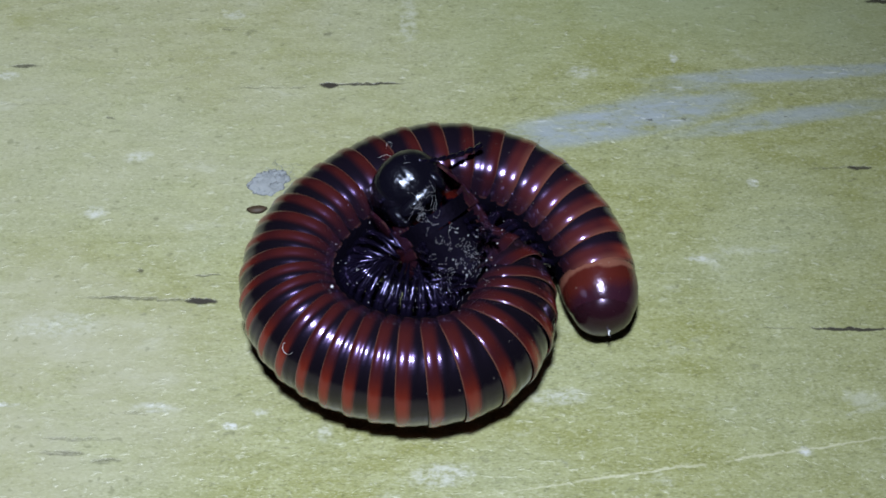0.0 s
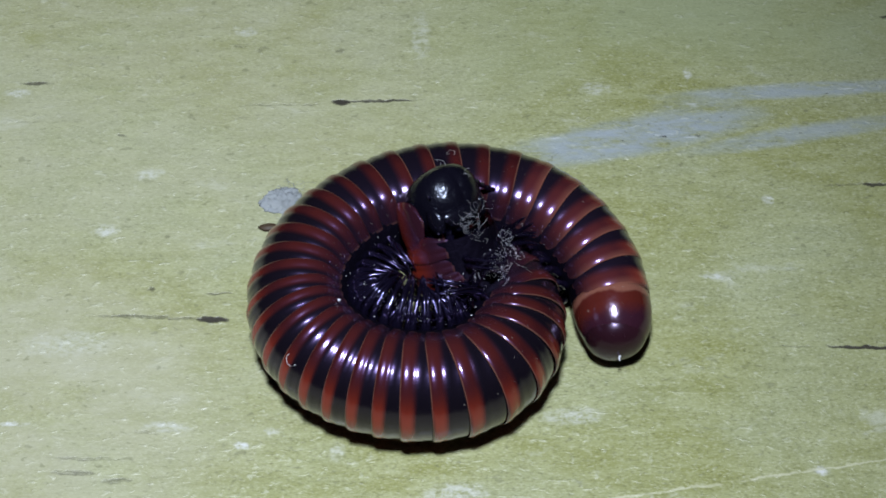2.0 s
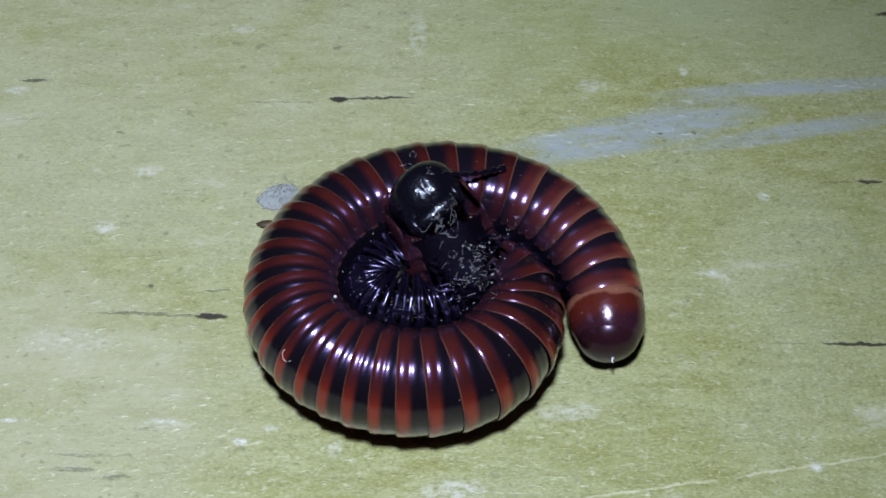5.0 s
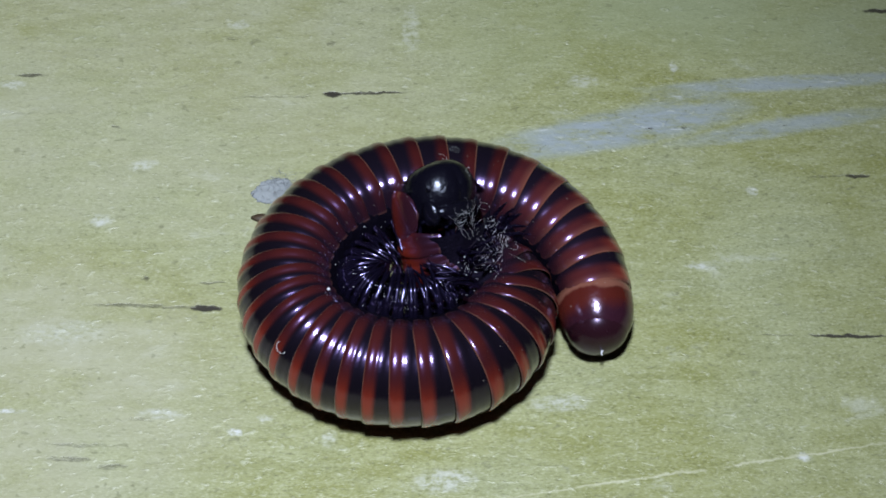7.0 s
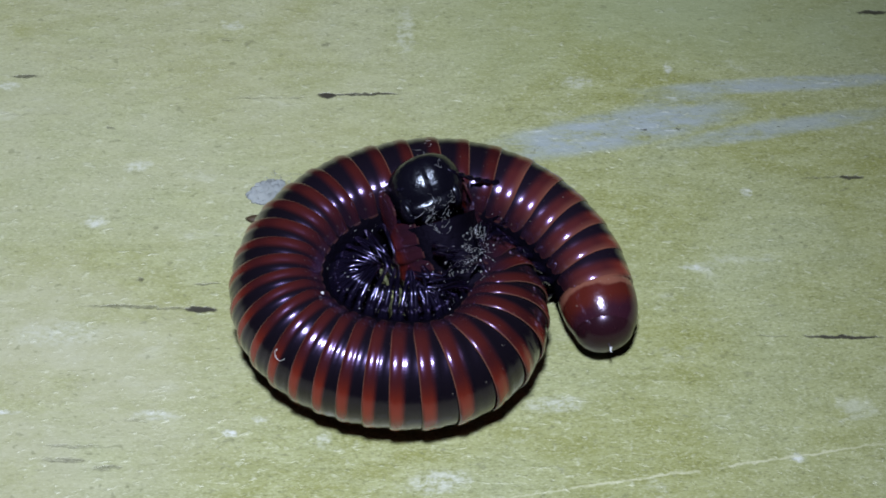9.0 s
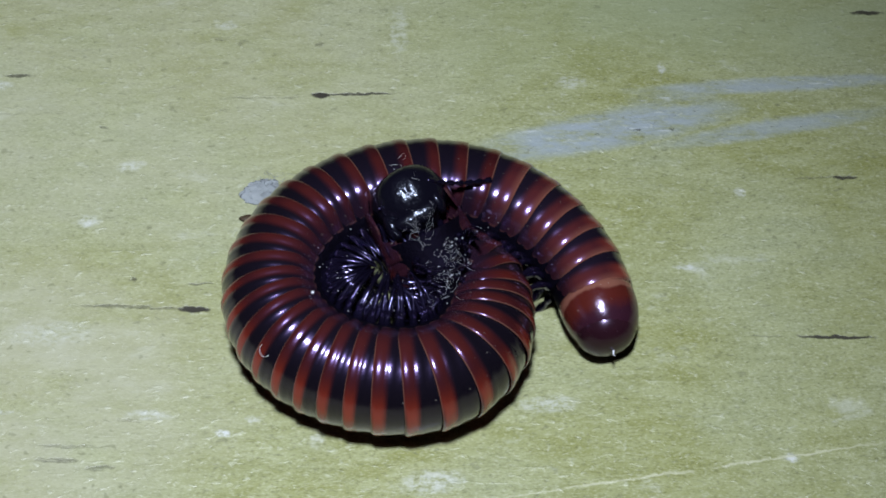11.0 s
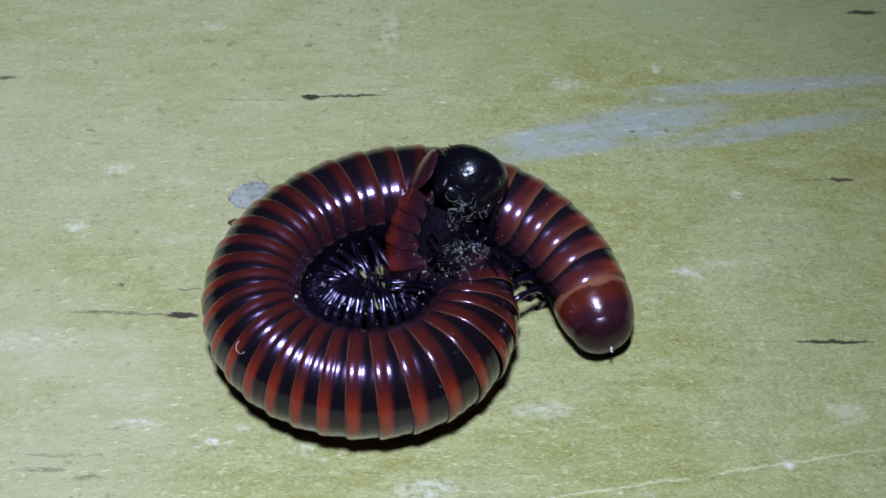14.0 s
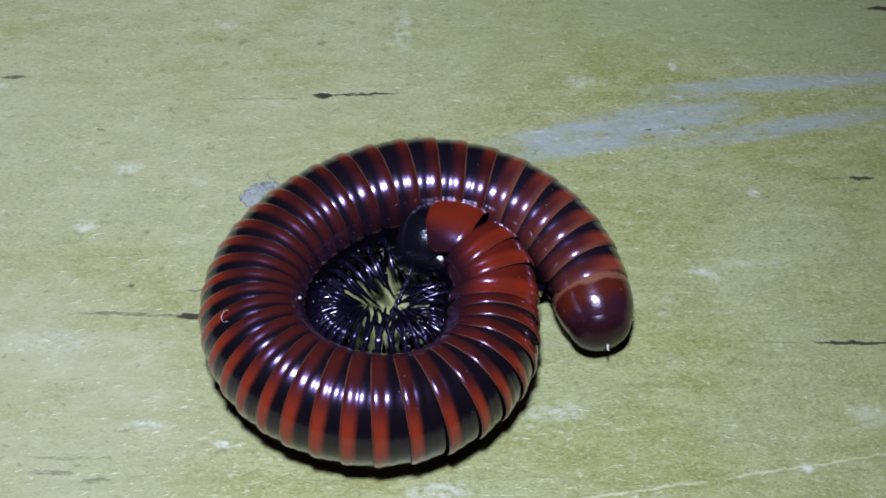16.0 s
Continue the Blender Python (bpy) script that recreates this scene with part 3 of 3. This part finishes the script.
def tube(bm, points, radii, sides=6):
    """A bent tapering tube through points, closed at both ends."""
    rows = []
    for i, p in enumerate(points):
        d = (Vector(points[min(i + 1, len(points) - 1)]) - Vector(points[max(i - 1, 0)])).normalized()
        s = d.orthogonal().normalized() if abs(d.x) > 0.9 else d.cross(Vector((1, 0, 0))).normalized()
        w = d.cross(s)
        rows.append([bm.verts.new(Vector(p) + radii[i] * (math.cos(a) * s + math.sin(a) * w))
                     for a in (2 * math.pi * k / sides for k in range(sides))])
    for r0, r1 in zip(rows, rows[1:]):
        for k in range(sides):
            bm.faces.new((r0[k], r0[(k + 1) % sides], r1[(k + 1) % sides], r1[k]))
    bm.faces.new(rows[0])
    bm.faces.new(rows[-1])


def collum_mesh(radius, steps=40, rows=12):
    """A saddle that is broad over the back and narrows to rounded flaps at both sides."""
    bm = bmesh.new()
    layer = bm.loops.layers.uv.new("UVMap")
    half = radians(112)
    grid = []
    for i in range(rows + 1):
        u = i / rows
        row = []
        for k in range(steps + 1):
            a = -half + 2 * half * k / steps
            w = abs(a) / half
            wide = 2.9 * (max(0.0, 1 - w**9) ** 0.5 * 0.8 + 0.2 * (1 - w**8)) + 0.02
            x = 1.1 + wide - 2.0 * wide * u
            r = radius * (1.0 - 0.12 * max(0, x / 3.8) ** 2) * (1 - 0.08 * w**4) - (0.25 if i in (0, rows) else 0)
            row.append((bm.verts.new((x / 1000, r * math.sin(a) / 1000, r * math.cos(a) / 1000)), (0.62 + 0.33 * u, k / steps)))
        grid.append(row)
    for r0, r1 in zip(grid, grid[1:]):
        for k in range(steps):
            corners = (r0[k], r0[k + 1], r1[k + 1], r1[k])
            f = bm.faces.new([c[0] for c in corners])
            for loop, c in zip(f.loops, corners):
                loop[layer].uv = c[1]
    return bm


def belly_mesh(radius, pitch, broad):
    bm = bmesh.new()
    grid = []
    for x in (pitch * 0.75, 0.0, -pitch * 0.5):
        row = []
        for k in range(9):
            a = radians((115 + 130 * k / 8) if broad else (122 + 116 * k / 8))
            r = radius * (0.945 - 0.01 * abs(k - 4))
            row.append(bm.verts.new((x / 1000, r * math.sin(a) / 1000, r * math.cos(a) / 1000)))
        grid.append(row)
    for r0, r1 in zip(grid, grid[1:]):
        for k in range(8):
            bm.faces.new((r0[k], r0[k + 1], r1[k + 1], r1[k]))
    return bm


def leg_mesh(side, size, bow=1.0):
    """A jointed leg that leaves the belly, bows outward and hooks in at its claw."""
    path = [(0, 0, 0), (0.00, 0.30, -0.24), (0.02, 0.58, -0.36), (0.03, 0.80, -0.46), (0.05, 1.06, -0.70), (0.07, 1.24, -0.98), (0.08, 1.34, -1.22),
            (0.10, 1.50, -1.62), (0.11, 1.56, -1.96), (0.12, 1.57, -2.22), (0.11, 1.52, -2.66), (0.09, 1.44, -2.98), (0.06, 1.28, -3.50), (0.02, 1.10, -4.00)]
    thick = [0.38, 0.42, 0.38, 0.26, 0.34, 0.33, 0.22, 0.29, 0.27, 0.18, 0.24, 0.16, 0.13, 0.02]
    bm = bmesh.new()
    tube(bm, [Vector((x, side * bow * y, z)) * size / 1000 for x, y, z in path], [r * 0.78 * size / 1000 for r in thick], 6)
    return bm


def dome_mesh(radius, length, steps=28, rings=12, squash=1.0, power=2.2):
    """A closed blunt dome along -x."""
    bm = bmesh.new()
    rows = []
    for i in range(rings):
        w = i / rings
        r = radius * (1 - w**power) ** (1 / 2.2)
        rows.append([bm.verts.new((-length * w / 1000, r * math.sin(a) / 1000, squash * r * math.cos(a) / 1000))
                     for a in (2 * math.pi * k / steps for k in range(steps))])
    tip = bm.verts.new((-length / 1000, 0, 0))
    for r0, r1 in zip(rows, rows[1:]):
        for k in range(steps):
            bm.faces.new((r0[k], r0[(k + 1) % steps], r1[(k + 1) % steps], r1[k]))
    for k in range(steps):
        bm.faces.new((rows[-1][k], rows[-1][(k + 1) % steps], tip))
    bm.faces.new(rows[0])
    return bm


FEELERS = []


def antenna_mesh(side):
    """Seven club-shaped beads grown together along a slightly bent line; root at the origin."""
    bm = bmesh.new()
    p, points, radii = Vector((0, 0, 0)), [], []
    for k in range(7):
        d = Vector((0.05 + 0.05 * k, side * 1.0, 0.18 - 0.02 * k)).normalized()
        long, fat = 0.00131, 0.00030 + 0.000012 * k
        for along, wide in ((0.0, 0.5), (0.3, 0.8), (0.62, 1.05), (0.86, 1.1)):
            points.append(p + d * long * along)
            radii.append(fat * wide)
        p = p + d * long
    tube(bm, points + [p], radii + [0.0001], 8)
    return bm


def tuft_mesh(middle, spread, count, length, seed, thick=0.000018):
    """Thin crooked strands about a middle point."""
    rng = random.Random(seed)
    bm = bmesh.new()
    for _ in range(count):
        p = Vector(middle) + Vector([rng.uniform(-1, 1) * spread for _ in range(3)]) * (1 if count > 1 else 0)
        d = Vector([rng.uniform(-1, 1) for _ in range(3)]).normalized()
        pts = [p]
        turn = Vector([rng.uniform(-1, 1) for _ in range(3)]) * 0.6
        for _ in range(9):
            d = (d + turn.cross(d) * 1.3 + 0.5 * Vector([rng.uniform(-1, 1) for _ in range(3)])).normalized()
            p = p + d * length / 9
            pts.append(p)
        tube(bm, pts, [thick] * 9 + [thick / 2], 4)
    return bm


def millipede():
    body = tagged(new("millipede"), "glossy red and black banded giant millipede coiled on the painted wood", "millipede")
    moving = []
    store = {}
    for i in range(RINGS):
        f, r, p = RING_AT[i], girth(RING_AT[i]), PITCH[i]
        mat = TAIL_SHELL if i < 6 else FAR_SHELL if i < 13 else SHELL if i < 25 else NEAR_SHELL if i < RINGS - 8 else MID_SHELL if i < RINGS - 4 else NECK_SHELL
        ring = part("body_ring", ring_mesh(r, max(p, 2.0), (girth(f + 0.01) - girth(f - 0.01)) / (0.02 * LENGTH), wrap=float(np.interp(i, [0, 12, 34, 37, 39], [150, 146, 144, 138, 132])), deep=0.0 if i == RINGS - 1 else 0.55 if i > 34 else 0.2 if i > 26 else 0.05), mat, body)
        part("belly_plate", belly_mesh(r, p, i > 33), BELLY, ring, "dark matt belly plate")
        moving.append((ring, f))
        if 1 <= i < RINGS - 1:
            size = round(r / GIRTH, 1)
            for x in (0.28, -0.28):
                for side in (-1, 1):
                    key = (size, side, i > 9, i > 33)
                    if key not in store:
                        leg = part("leg", leg_mesh(side, (1.58 if i > 9 else 2.2) * size, 0.45 if i > 33 else 1.0), LEG, ring, "thin dark glossy jointed leg")
                        store[key] = leg.data
                    else:
                        leg = new("leg", store[key])
                        leg.parent = ring
                        leg["label"] = "thin dark glossy jointed leg"
                    leg.matrix_basis = pose(x * p / 1000, side * (0.24 if i < 35 else 0.46) * r / 1000, -(0.84 if i < 35 else 0.76) * r / 1000, random.uniform(-5, 5), random.uniform(-6, 6), random.uniform(-5, 5))
    # collum: the large shield behind the head
    collum = part("collum", collum_mesh(girth(0.95)), NECK_SHELL, body, "smooth orange-red neck shield")
    moving.append((collum, 0.962))
    # tail
    r = girth(TAIL_END)
    cap = part("telson", dome_mesh(r * 0.985, 6.8, power=2.4), TELSON, body, "smooth brownish red domed tail cap")
    moving.append((cap, TAIL_END + 0.003))
    bm = dome_mesh(r * 0.80, 3.7, power=2.4)
    bmesh.ops.translate(bm, verts=bm.verts, vec=(-0.0034, 0, -0.0002))
    part("anal_valve", bm, VALVE, cap, "darker purplish closed valve at the tail's end")
    bm = bmesh.new()
    tube(bm, [(-0.0070, 0, -0.0002), (-0.0075, 0, -0.0004), (-0.0078, 0.0001, -0.0003)], [0.00016, 0.00010, 0.00003], 6)
    part("tail_spike", bm, FIBRE, cap, "tiny pale spike on the tail cap")
    # head
    bm = bmesh.new()
    bmesh.ops.create_uvsphere(bm, u_segments=40, v_segments=26, radius=1)
    for v in bm.verts:
        x, y, z = v.co
        flat = 1 - 0.14 * max(0, x) ** 2
        groove = 0.25 * math.exp(-(y / 0.10) ** 2) * max(0, -z - 0.2)
        v.co = Vector((x * 4.3 * flat, y * 4.5 + 0.5, z * (4.5 - groove) - 0.9 * max(0, x) ** 2)) / 1000
    head = part("head", bm, HEAD_SHELL, body, "glossy black rounded head")
    moving.append((head, 0.985))
    # mouth plate with its notch, eye patches and mandibles
    bm = bmesh.new()
    bmesh.ops.create_uvsphere(bm, u_segments=20, v_segments=12, radius=1)
    for v in bm.verts:
        x, y, z = v.co
        v.co = Vector((x * 1.2 - 2.6 + 0.5 * y * y + 0.3 * math.exp(-(y / 0.12) ** 2), y * 2.9, z * 0.9 - 3.4)) / 1000
    part("mouth_plate", bm, HEAD_SHELL, head, "dark notched mouth plate")
    for side in (-1, 1):
        bm = bmesh.new()
        bmesh.ops.create_uvsphere(bm, u_segments=14, v_segments=10, radius=0.0014)
        for v in bm.verts:
            v.co = Vector((v.co.x * 1.2 - 0.0020, v.co.y * 0.6 + side * 0.0030, v.co.z * 1.0 - 0.0022))
        part("mandible", bm, HEAD_SHELL, head, "rounded dark jaw")
        bm = bmesh.new()
        for k in range(16):
            m = Matrix.Translation((0.0010 + 0.0004 * (k % 4), side * (0.0042 - 0.0002 * (k % 4)), 0.0002 - 0.00045 * (k // 4)))
            bmesh.ops.create_icosphere(bm, subdivisions=1, radius=0.00011, matrix=m)
        part("eye_patch", bm, HEAD_SHELL, head, "cluster of tiny black eyes")
        feeler = part("antenna", antenna_mesh(side), LEG, head, "dark beaded antenna")
        FEELERS.append((feeler, side))
    part("fibre_tuft", tuft_mesh((-0.0038, -0.0004, -0.0050), 0.0016, 20, 0.0032, 3, 0.000006), FIBRE, head, "tangled pale dust fibres")
    part("fibre_tuft", tuft_mesh((0.0030, 0.0004, -0.0028), 0.0016, 5, 0.0030, 5, 0.000010), FIBRE, head, "tangled pale dust fibres")
    for i, (y, n) in {RINGS - 2: (-0.0006, 9), RINGS - 3: (-0.0018, 7), RINGS - 4: (0.0006, 8), RINGS - 5: (-0.0018, 5), RINGS - 6: (0.0010, 7), RINGS - 8: (0.001, 5), 24: (0.0, 4), 18: (0.001, 4), 6: (-0.001, 4), 3: (0.0, 4)}.items():
        part("fibre_tuft", tuft_mesh((0, y, -0.0085 if i > 33 else -0.0075), 0.0016, n, 0.0026, i, 0.000006), FIBRE, moving[i][0], "tangled pale dust fibres")
    # pale dust caught between the legs
    rng = random.Random(11)
    for i in range(2, RINGS - 1):
        bm = bmesh.new()
        for _ in range(9 if i > 12 else 6):
            a, reach = radians(180 + rng.uniform(-48, 48)), rng.uniform(1.0, 1.5) * girth(RING_AT[i]) / 1000
            at = Matrix.Translation((rng.uniform(-0.0010, 0.0010), reach * math.sin(a), reach * math.cos(a)))
            bmesh.ops.create_icosphere(bm, subdivisions=1, radius=rng.choice((0.00003, 0.00004, 0.00005, 0.00007)), matrix=at @ Matrix.Diagonal((1, 1.5, 0.8, 1)))
        part("dust_specks", bm, FIBRE, moving[i][0], "pale specks of dust")
    # a short white hair and a pale grain that cling to the shell
    bm = bmesh.new()
    tube(bm, [(0.0007 * math.cos(a), 0.00475 + 0.0005 * math.sin(a), 0.00435 - 0.0005 * math.sin(a)) for a in (2.6 + 0.36 * k for k in range(11))], [0.000028] * 11, 5)
    part("hair", bm, FIBRE, moving[21][0], "short pale curled hair")
    bm = bmesh.new()
    bmesh.ops.create_icosphere(bm, subdivisions=2, radius=0.00018, matrix=Matrix.Translation((0, 0.0050, -0.0040)))
    part("grain", bm, FIBRE, moving[20][0], "tiny white grain stuck to the shell")
    return body, moving


def motions():
    steps = sorted({round(0.25 * k, 2) for k in range(65)} | {15.1, 15.2, 15.3, 15.4, 15.6, 15.7, 15.8, 15.9})
    rows = {ob: [] for ob, _ in MOVING}
    for t in steps:
        curve, run = body_curve(t)
        for ob, f in MOVING:
            rows[ob].append((t, station(curve, run, slid(f, t, run[-1]))))
    for ob, poses in rows.items():
        walk(ob, poses)
    for feeler, side in FEELERS:
        # turns about the root: resting, then feeling about before the body uncoils
        if side > 0:
            turns = [(0, 24, 40), (1.0, 22, 34), (2.5, 24, 36), (4.0, 20, 46), (7.0, 26, 34), (9.0, 24, 40), (11.5, 24, 40), (13.0, 14, 60), (14.5, 0, 78), (14.8, -20, 76), (15.0, -40, 60), (15.2, -80, 35), (15.5, -92, 20), (16, -92, 20)]
        else:
            turns = [(0, -110, 0), (7.0, -106, 0), (13.0, -108, 0), (14.6, -80, 10), (14.85, -25, 30), (15.0, 0, 40), (15.2, 40, 20), (15.5, 68, 0), (16, 72, 0)]
        walk(feeler, [(t, pose(0.0006, side * 0.0032, -0.0034, rx, 0, rz)) for t, rx, rz in turns])


def lint(x, y):
    """A crumpled film with loose strands."""
    bm = tuft_mesh((0.0007, 0.0003, 0.0004), 0.0012, 46, 0.0026, 8, 0.000016)
    bmesh.ops.create_icosphere(bm, subdivisions=4, radius=0.0017)
    for v in bm.verts:
        if abs(v.co.length - 0.0017) < 1e-6:
            v.co *= 1 + 0.5 * noise.noise(v.co * 1500)
            v.co.z = v.co.z * 0.25 + 0.00025 * noise.noise(v.co * 3000)
    for v in bm.verts:
        v.co.x *= 1.35
        v.co.z = max(0.00003, abs(v.co.z) * 0.5)
    ob = finish("lint_tuft", bm, LINT)
    ob.matrix_basis = pose(x / 1000, y / 1000, 0, 0, 0, 24)
    return tagged(ob, "small tuft of white lint lying on the yellow paint", "lint")


def flake(x, y):
    bm = bmesh.new()
    low = [bm.verts.new((0.0013 * math.cos(a) * (1 + 0.15 * math.sin(3 * a)), 0.0006 * math.sin(a), 0.00002)) for a in (0.5236 * k for k in range(12))]
    top = [bm.verts.new((v.co.x * 0.8, v.co.y * 0.8, 0.00032)) for v in low]
    for k in range(12):
        bm.faces.new((low[k], low[(k + 1) % 12], top[(k + 1) % 12], top[k]))
    bm.faces.new(low)
    bm.faces.new(top)
    ob = finish("flake", bm, BARK)
    ob.matrix_basis = pose(x / 1000, y / 1000, 0, 0, 0, 5)
    return tagged(ob, "tiny dark brown flake lying on the yellow paint", "flake")


MILLIPEDE, MOVING = millipede()
lint(-20.4, 7.8)
flake(-21.6, 3.7)


motions()
